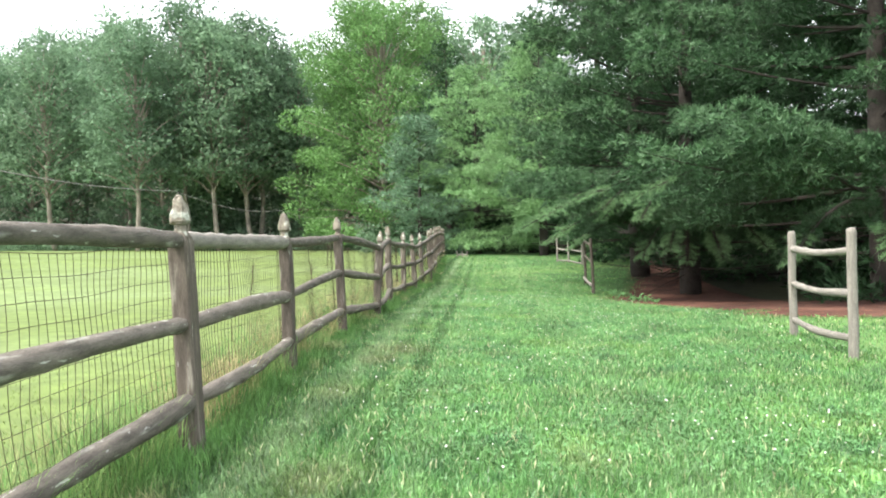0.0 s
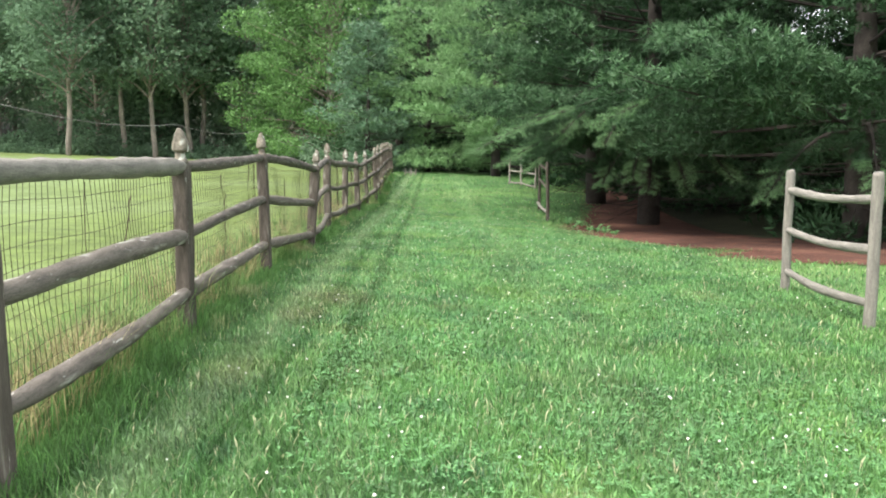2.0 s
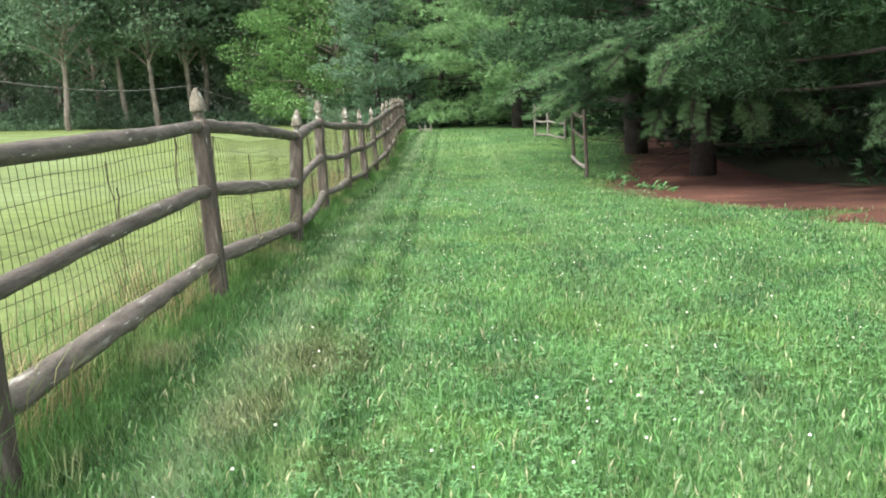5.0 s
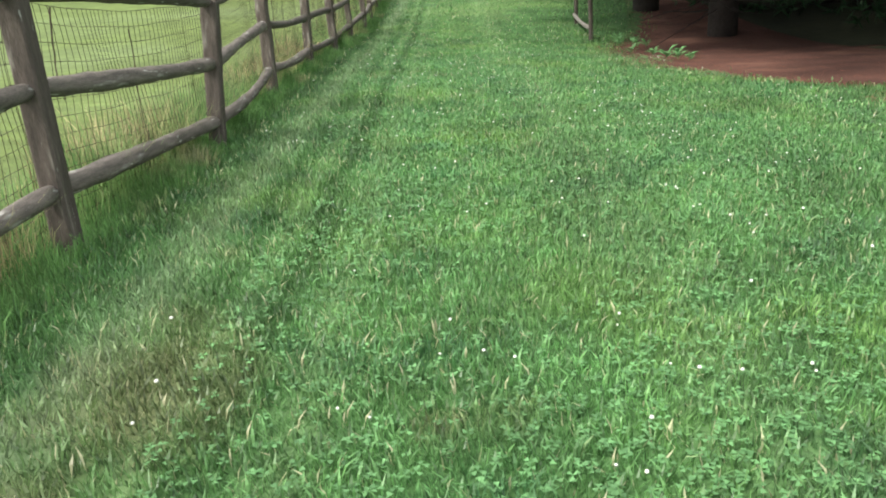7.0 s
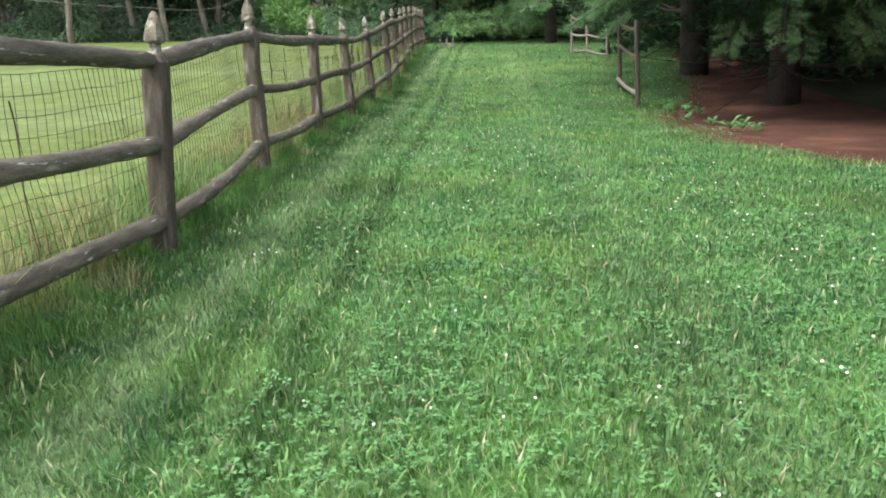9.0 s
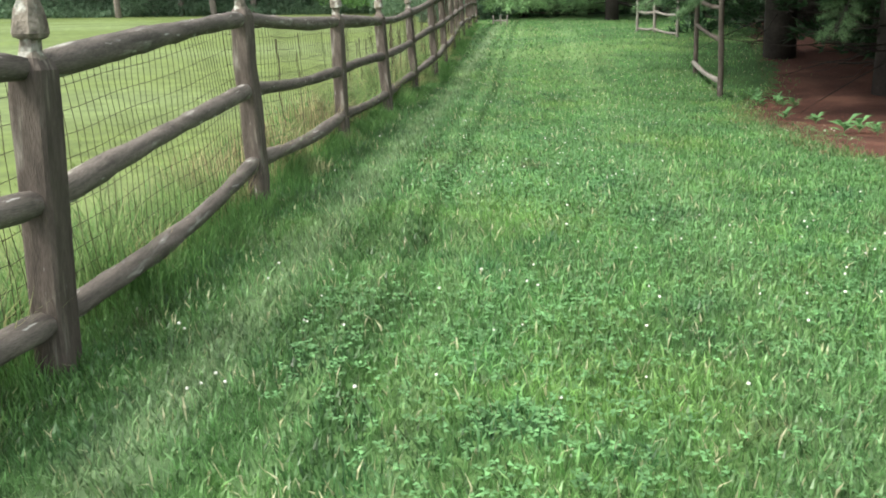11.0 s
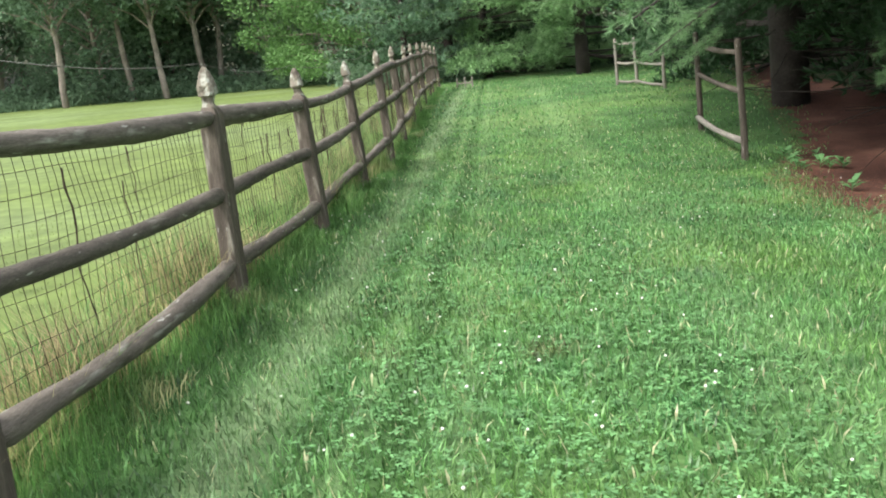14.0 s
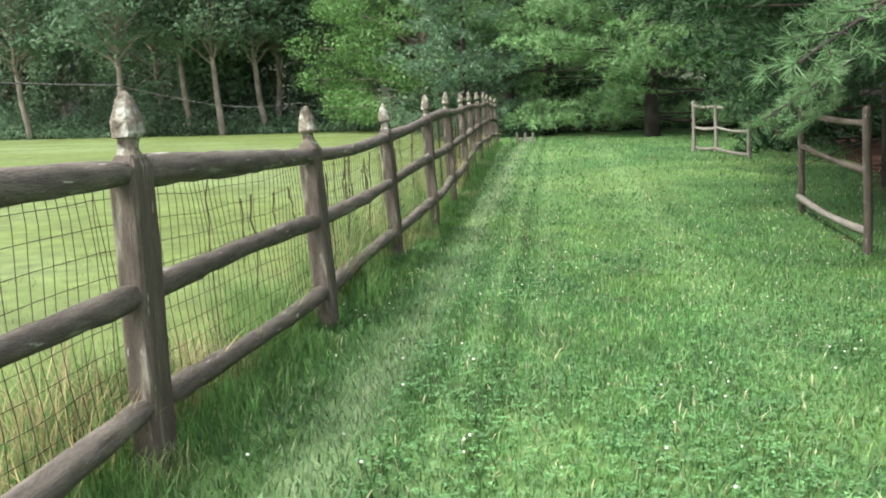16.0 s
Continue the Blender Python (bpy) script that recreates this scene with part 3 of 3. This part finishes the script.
def pine(name, x, y, height, radius, seed, mat, label, crown_base=1.1, tuft=(9, 0.19, 0.025), spacing=0.62, sparse_from=9.5, near=False, boughs=(), clump=24, verge=3.4, skirt=None):
    rng = np.random.default_rng(seed)
    z0 = float(ground_z(x, y))
    tree = tagged(new(name), label, "tree")
    tree.matrix_world = pose(x, y, z0)
    zs = np.linspace(-0.3, height, 14)
    tr = 0.022 * height * (1 - zs / (height * 1.02)).clip(0.02)
    bend = rng.normal(0, 0.04, (14, 2)).cumsum(0) * 0.5
    bend -= bend[1]
    v, f = tube(np.c_[bend, zs], tr, 10, 0.05, rng)
    part("trunk", mesh_of("trunk", v, tri_faces(f), BARK, True), tree)
    limbs, pos, axis, lit_p, lit_a = [], [], [], [], []
    z = crown_base if skirt is None else skirt
    while z < height - 0.3:
        rel = z / height
        for k in range(rng.integers(5, 8) + (1 if near else 0)):
            az = rng.uniform(0, 2 * math.pi)
            d = np.array([math.cos(az), math.sin(az), 0])
            L = radius * (1 - rel) ** 0.7 * rng.uniform(0.72, 1.1) * min(1, 0.8 + rel * 1.5) + 0.3
            if z < crown_base:
                if d[1] > -0.2 or d[0] < -0.45:
                    continue
                L *= 0.75
            if z < 2.6 and d[0] < -0.2:
                L = min(L, max(1.0, (x - verge) / -d[0]))
            zk = z + rng.uniform(-0.5, 0.5) * spacing * (1 if z > crown_base + 0.6 else 0.3)
            rise = -0.2 + 0.7 * rel + rng.uniform(-0.12, 0.12)
            s = np.linspace(0, 1, 7)
            curve = lambda q: np.array([0, 0, zk]) + d * (q * L) + np.array([0, 0, 1]) * (rise * q * L + 0.16 * L * q * q)
            pts = np.array([curve(q) for q in s])
            lv, lf = tube(pts, np.linspace(0.009 * L + 0.006, 0.004, 7), 5)
            limbs.append((lv, tri_faces(lf)))
            perp = np.array([-d[1], d[0], 0])
            for q in np.linspace(0.3, 1.0, max(3, int(L / 0.8))):
                for sign in ((-1, 1) if q < 0.8 else (0,)):
                    reach = (1.05 - q) * 0.42 * L * rng.uniform(0.5, 1.1) + 0.1
                    c = curve(q) + (perp * sign + d * 0.5) * reach + np.array([0, 0, 0.06 * reach + rng.uniform(-0.06, 0.06)])
                    rx = (0.26 + 0.07 * L) * rng.uniform(0.7, 1.35) * (1 if q > 0.5 else 0.8)
                    m = max(4, int(clump * rx * rx * (6 if q > 0.5 else 3.4)))
                    n = rng.normal(0, 1, (m, 3))
                    n /= np.linalg.norm(n, axis=1)[:, None]
                    n[:, 2] = np.where(n[:, 2] < -0.35, -n[:, 2], n[:, 2])
                    spots = c + n * rng.uniform(0.7, 1.0, (m, 1)) * (rx, rx, rx * 0.5)
                    ways = n * (0.8, 0.8, 0.7) + d * 0.55 + (0, 0, 0.1)
                    # upward-facing tufts of outer clumps take the painted sunlit colour
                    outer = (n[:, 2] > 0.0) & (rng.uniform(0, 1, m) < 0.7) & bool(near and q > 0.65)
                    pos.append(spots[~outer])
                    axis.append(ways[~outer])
                    lit_p.append(spots[outer])
                    lit_a.append(ways[outer])
            pos.append(pts[-1:])
            axis.append(d[None] + (0, 0, 0.4))
        z += spacing * rng.uniform(0.85, 1.15) * (1 if z < sparse_from else 1.8)
    for tip in boughs:
        end = np.array(tip) - (x, y, z0)
        start = np.array([0, 0, max(1.6, end[2] + 1.2)])
        s = np.linspace(0, 1, 9)[:, None]
        pts = start + (end - start) * s + np.array([0, 0, 1]) * (0.5 * np.sin(s * math.pi))
        lv, lf = tube(pts, np.linspace(0.05, 0.007, 9), 6)
        limbs.append((lv, tri_faces(lf)))
        d = (end - start) / np.linalg.norm(end - start)
        perp = np.array([-d[1], d[0], 0])
        fine_p, fine_a, inner_p, inner_a = [], [], [], []
        for q in np.arange(0.3, 1.0, 0.023):
            base = start + (end - start) * q + np.array([0, 0, 0.5 * math.sin(q * math.pi)])
            for sign in (-1, 1):
                l = rng.uniform(0.5, 1.0) * (1.15 - q) * 1.1 + 0.12
                bd = d * 0.7 + perp * sign * rng.uniform(0.4, 1.0) + np.array([0, 0, rng.uniform(-0.45, 0.15)])
                bd /= np.linalg.norm(bd)
                m = max(2, int(l / 0.07))
                w = np.linspace(0.3, 1, m)[:, None]
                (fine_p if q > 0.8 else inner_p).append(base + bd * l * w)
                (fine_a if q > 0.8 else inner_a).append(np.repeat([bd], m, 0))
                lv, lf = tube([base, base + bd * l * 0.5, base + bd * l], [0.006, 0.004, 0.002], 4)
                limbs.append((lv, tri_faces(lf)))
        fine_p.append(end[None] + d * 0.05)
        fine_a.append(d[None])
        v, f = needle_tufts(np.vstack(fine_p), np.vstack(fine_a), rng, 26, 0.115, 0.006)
        part("bough", mesh_of("bough", v, f, TIPS), tree, "fresh light green needle sprays painted as if sunlit")
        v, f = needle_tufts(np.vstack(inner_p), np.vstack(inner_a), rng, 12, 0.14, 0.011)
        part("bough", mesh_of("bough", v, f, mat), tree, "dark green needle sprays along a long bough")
    if near:
        for _ in range(34):
            az, zk, L = rng.uniform(0, 6.28), rng.uniform(0.45, crown_base + 0.9), rng.uniform(0.9, 2.9)
            w = np.linspace(0, 1, 6)[:, None]
            pts = np.array([0, 0, zk]) + np.array([math.cos(az), math.sin(az), rng.uniform(-0.3, 0.1)]) * w * L + np.r_[[[0, 0, 0]], rng.normal(0, 0.05, (5, 3))].cumsum(0)
            lv, lf = tube(pts, np.linspace(0.016, 0.004, 6), 4)
            part("dead_branch", mesh_of("dead_branch", lv, tri_faces(lf), BARK), tree)
        for lv, lf in limbs:
            if np.ptp(lv, 0).max() > 1.2:
                part("limb", mesh_of("limb", lv, lf, BARK), tree)
        limbs = [q for q in limbs if np.ptp(q[0], 0).max() <= 1.2]
    if limbs:
        v, f = joined(limbs)
        tagged(part("branchwork", mesh_of("branchwork", v, f, BARK), tree), kind="stuff")
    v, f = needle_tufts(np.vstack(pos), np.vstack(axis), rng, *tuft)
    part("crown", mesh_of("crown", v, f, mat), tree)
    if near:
        v, f = needle_tufts(np.vstack(lit_p), np.vstack(lit_a), rng, *tuft)
        part("new_growth", mesh_of("new_growth", v, f, LITPINE if mat is PINE else mat), tree, "lighter needles painted as if sunlit on top of the bough ends")
    return tree


def leaf_cards(pos, rng, size):
    n = len(pos)
    d = rng.normal(0, 1, (n, 3))
    d /= np.linalg.norm(d, axis=1)[:, None]
    s = np.cross(d, rng.normal(0, 1, (n, 3)))
    s /= np.linalg.norm(s, axis=1)[:, None]
    r = (size * rng.uniform(0.6, 1.3, n))[:, None]
    v = np.stack([pos - d * r * 0.5 - s * r * 0.1, pos + s * r * 0.42, pos + d * r * 0.55], 1).reshape(-1, 3)
    return v, np.arange(n * 3).reshape(-1, 3)


def broadleaf(name, x, y, height, radius, seed, mat, bark, label, bare=0.35, leaves=9000, size=0.4, lobes=26, fluff=0.3, full=False):
    rng = np.random.default_rng(seed)
    z0 = float(ground_z(x, y))
    tree = tagged(new(name), label, "tree")
    tree.matrix_world = pose(x, y, z0)
    zs = np.linspace(-0.3, height * 0.9, 12)
    bend = rng.normal(0, 0.12, (12, 2)).cumsum(0)
    bend -= bend[1]
    tr = (0.017 if full else 0.0105) * height * (1 - zs / height).clip(0.05) + 0.02
    v, f = tube(np.c_[bend, zs], tr, 9, 0.05, rng)
    part("trunk", mesh_of("trunk", v, tri_faces(f), bark, True), tree)
    limbs, pos = [], []
    for k in range(lobes):
        h = bare * height + (1 - bare) * height * (k + 0.5) / lobes
        rel = (h / height - bare) / (1 - bare)
        az = k * 2.4 + rng.uniform(-0.5, 0.5)
        reach = radius * math.sqrt(max(0.05, 1 - ((rel - 0.35) / 0.68) ** 2)) * (rng.uniform(0.4, 0.95) if full else rng.uniform(0.35, 0.88))
        c = np.array([math.cos(az) * reach, math.sin(az) * reach, h])
        b0 = np.array([*np.array([np.interp(h * 0.75, zs, bend[:, 0]), np.interp(h * 0.75, zs, bend[:, 1])]), h * 0.75])
        lv, lf = tube(np.array([b0, (b0 + c) / 2 + (0, 0, 0.3), c]), [0.004 * height, 0.003 * height, 0.02], 4)
        limbs.append((lv, tri_faces(lf)))
        lr = radius * (rng.uniform(0.15, 0.24) if full else rng.uniform(0.16, 0.34))
        n = int(leaves / lobes)
        d = rng.normal(0, 1, (n, 3))
        d /= np.linalg.norm(d, axis=1)[:, None]
        rr = lr * rng.uniform(0.3, 1.0, n)[:, None] ** 0.5
        pos.append(c + d * rr * (1.2, 1.2, 0.62) + rng.normal(0, lr * fluff, (n, 3)))
    v, f = joined(limbs)
    tagged(part("branchwork", mesh_of("branchwork", v, f, bark), tree), kind="stuff")
    v, f = leaf_cards(np.vstack(pos), rng, size)
    part("crown", mesh_of("crown", v, f, mat), tree)
    return tree


NEAR = "dense dark green pine with drooping soft-needled boughs"
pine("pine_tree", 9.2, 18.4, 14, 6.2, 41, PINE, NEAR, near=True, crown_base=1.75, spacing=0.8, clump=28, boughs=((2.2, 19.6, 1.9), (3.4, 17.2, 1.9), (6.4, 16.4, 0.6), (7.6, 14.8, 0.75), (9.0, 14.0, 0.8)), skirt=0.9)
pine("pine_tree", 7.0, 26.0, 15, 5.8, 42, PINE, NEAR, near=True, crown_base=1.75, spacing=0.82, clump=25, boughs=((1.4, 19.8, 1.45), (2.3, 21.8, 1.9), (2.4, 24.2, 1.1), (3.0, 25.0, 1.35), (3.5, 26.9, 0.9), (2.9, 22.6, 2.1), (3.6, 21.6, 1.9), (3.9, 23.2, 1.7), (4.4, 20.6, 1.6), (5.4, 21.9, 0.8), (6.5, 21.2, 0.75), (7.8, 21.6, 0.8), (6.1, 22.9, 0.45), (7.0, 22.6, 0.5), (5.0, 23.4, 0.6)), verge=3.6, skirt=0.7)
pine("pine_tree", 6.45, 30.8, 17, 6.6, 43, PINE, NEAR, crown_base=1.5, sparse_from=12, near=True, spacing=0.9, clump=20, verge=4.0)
BACK = (5, 0.3, 0.07)
back = pine("pine_tree", 12.5, 20.0, 15, 5.2, 44, PINE, "dark green pine behind the front row of pines", tuft=BACK, clump=8, crown_base=0.25)
pine("pine_tree", 11.5, 28.5, 16, 5.2, 45, PINE, "dark green pine behind the front row of pines", tuft=BACK, clump=8, crown_base=0.25)
pine("pine_tree", 9.5, 38.0, 17, 5.2, 51, PINE, "dark green pine behind the fence panels", tuft=BACK, clump=8, sparse_from=14, crown_base=0.25)
FAR = (8, 0.27, 0.036)
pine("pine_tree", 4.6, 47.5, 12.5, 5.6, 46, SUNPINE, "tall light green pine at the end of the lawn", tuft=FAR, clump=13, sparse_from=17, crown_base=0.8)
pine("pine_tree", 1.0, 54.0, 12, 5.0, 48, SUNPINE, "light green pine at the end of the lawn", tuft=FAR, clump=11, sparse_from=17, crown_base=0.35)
pine("pine_tree", -2.6, 53.0, 8.5, 3.4, 49, BLUEPINE, "small blue-green pine beyond the end of the fence", tuft=(7, 0.24, 0.045), clump=15, crown_base=0.3)
for x, y, a in ((17.5, 13, 40), (18, 22, 110), (16.5, 33, 200), (15, 43, 290), (-0.8, 60, 60), (14, 55, 150), (5, 60, 20), (20, 62, 250)):
    copy_thing(back, pose(x, y, float(ground_z(x, y)) - 0.2, 0, 0, a))
pine("pine_tree", 9.0, 54.0, 19, 5.4, 50, PINE, "tall dark green pine behind the others", tuft=BACK, clump=6, sparse_from=17)
broadleaf("broadleaf_tree", -6.8, 76, 22, 9.0, 61, BRIGHTLEAF, GREYBARK, "large full bright yellow-green leafy tree", bare=0.05, leaves=90000, size=0.26, lobes=130, fluff=0.06, full=True)

kinds = [broadleaf("woodland_tree", -24, 84, 22, 5.0, 70 + k, (WOODLEAF, DARKLEAF)[k % 2], GREYBARK, "tall pale-trunked woodland tree with a high green crown", bare=(0.34, 0.05, 0.12)[k % 3], leaves=7600, size=0.46, lobes=52) for k in range(6)]
rng = np.random.default_rng(5)
EDGE = ((-22.3, 76.8), (-28.6, 74.0), (-19.9, 79.5), (-25.6, 79.0), (-38.0, 78.0), (-45.0, 80.0))
for k in range(38):
    row = k // 16
    x = -62 + (k % 16) * 4.6 + rng.uniform(-1.6, 1.6)
    y = 83 + row * 7 + rng.uniform(-2, 3)
    if k < len(EDGE):
        x, y = EDGE[k]
    t = copy_thing(kinds[k % 6 if k >= len(EDGE) else (k % 2) * 3], pose(x, y, float(ground_z(x, y)) - 0.2, 0, 0, rng.uniform(0, 360)))
    t.scale = (1, 1, rng.uniform(0.85, 1.1))
rngs = np.random.default_rng(8)
n = 52000
x, y = rngs.uniform(-75, 3, n), 79 + rngs.uniform(-1.5, 6, n)
far = rngs.uniform(0, 1, n) < 0.3
x[far], y[far] = rngs.uniform(-8, 45, far.sum()), 64 + rngs.uniform(-1.5, 5, far.sum())
h = np.array([1.6 + 1.6 * noise.noise((a * 0.25, b * 0.25, 1.0)) for a, b in zip(x, y)]) * np.where(far, 1.3, np.clip((y - 76.5) / 3, 0.25, 1.2))
pos = np.stack([x, y, ground_z(x, y) + rngs.uniform(0, 1, n) * h.clip(0.2)], -1)
v, f = leaf_cards(pos, rngs, 0.36)
tagged(new("undergrowth", mesh_of("undergrowth", v, f, WOODLEAF)), "low tangled green brush along the edge of the woods", "shrub", kind="stuff")


# ---- weeds at the edge of the needle bed ----
def weed(x, y, size, seed):
    rng = np.random.default_rng(seed)
    lv, lf = tube([(0, 0, -0.03), (0, 0, size * 0.5)], 0.005, 5)
    w = tagged(new("weed", mesh_of("stem", lv, tri_faces(lf), CLOVER)), "small leafy green weed at the edge of the needle bed", "weed", group="weeds by the needle bed")
    w.matrix_world = pose(x, y, float(ground_z(x, y)) + 0.01)
    for k in range(9):
        a, up = k * 2.4 + rng.uniform(-0.4, 0.4), rng.uniform(0.3, 1.1)
        ln = size * rng.uniform(0.6, 1.1)
        d = np.array([math.cos(a), math.sin(a), up])
        s = np.array([-math.sin(a), math.cos(a), 0]) * ln * 0.22
        p = np.array([0, 0, 0.02 + 0.05 * k * size])
        tip, mid = p + d * ln * (1, 1, 0.6), p + d * ln * 0.55
        v = np.array([p, mid + s, tip, mid - s, mid + (0, 0, ln * 0.05)])
        part("leaf", mesh_of("leaf", v, [(0, 1, 4), (1, 2, 4), (2, 3, 4), (3, 0, 4)], CLOVER), w)


rng = np.random.default_rng(77)
for k in range(16):
    y = rng.uniform(20.5, 26)
    weed(rng.uniform(4.1, 5.0) + 0.1 * abs(y - 23), y, rng.uniform(0.1, 0.24), 200 + k)
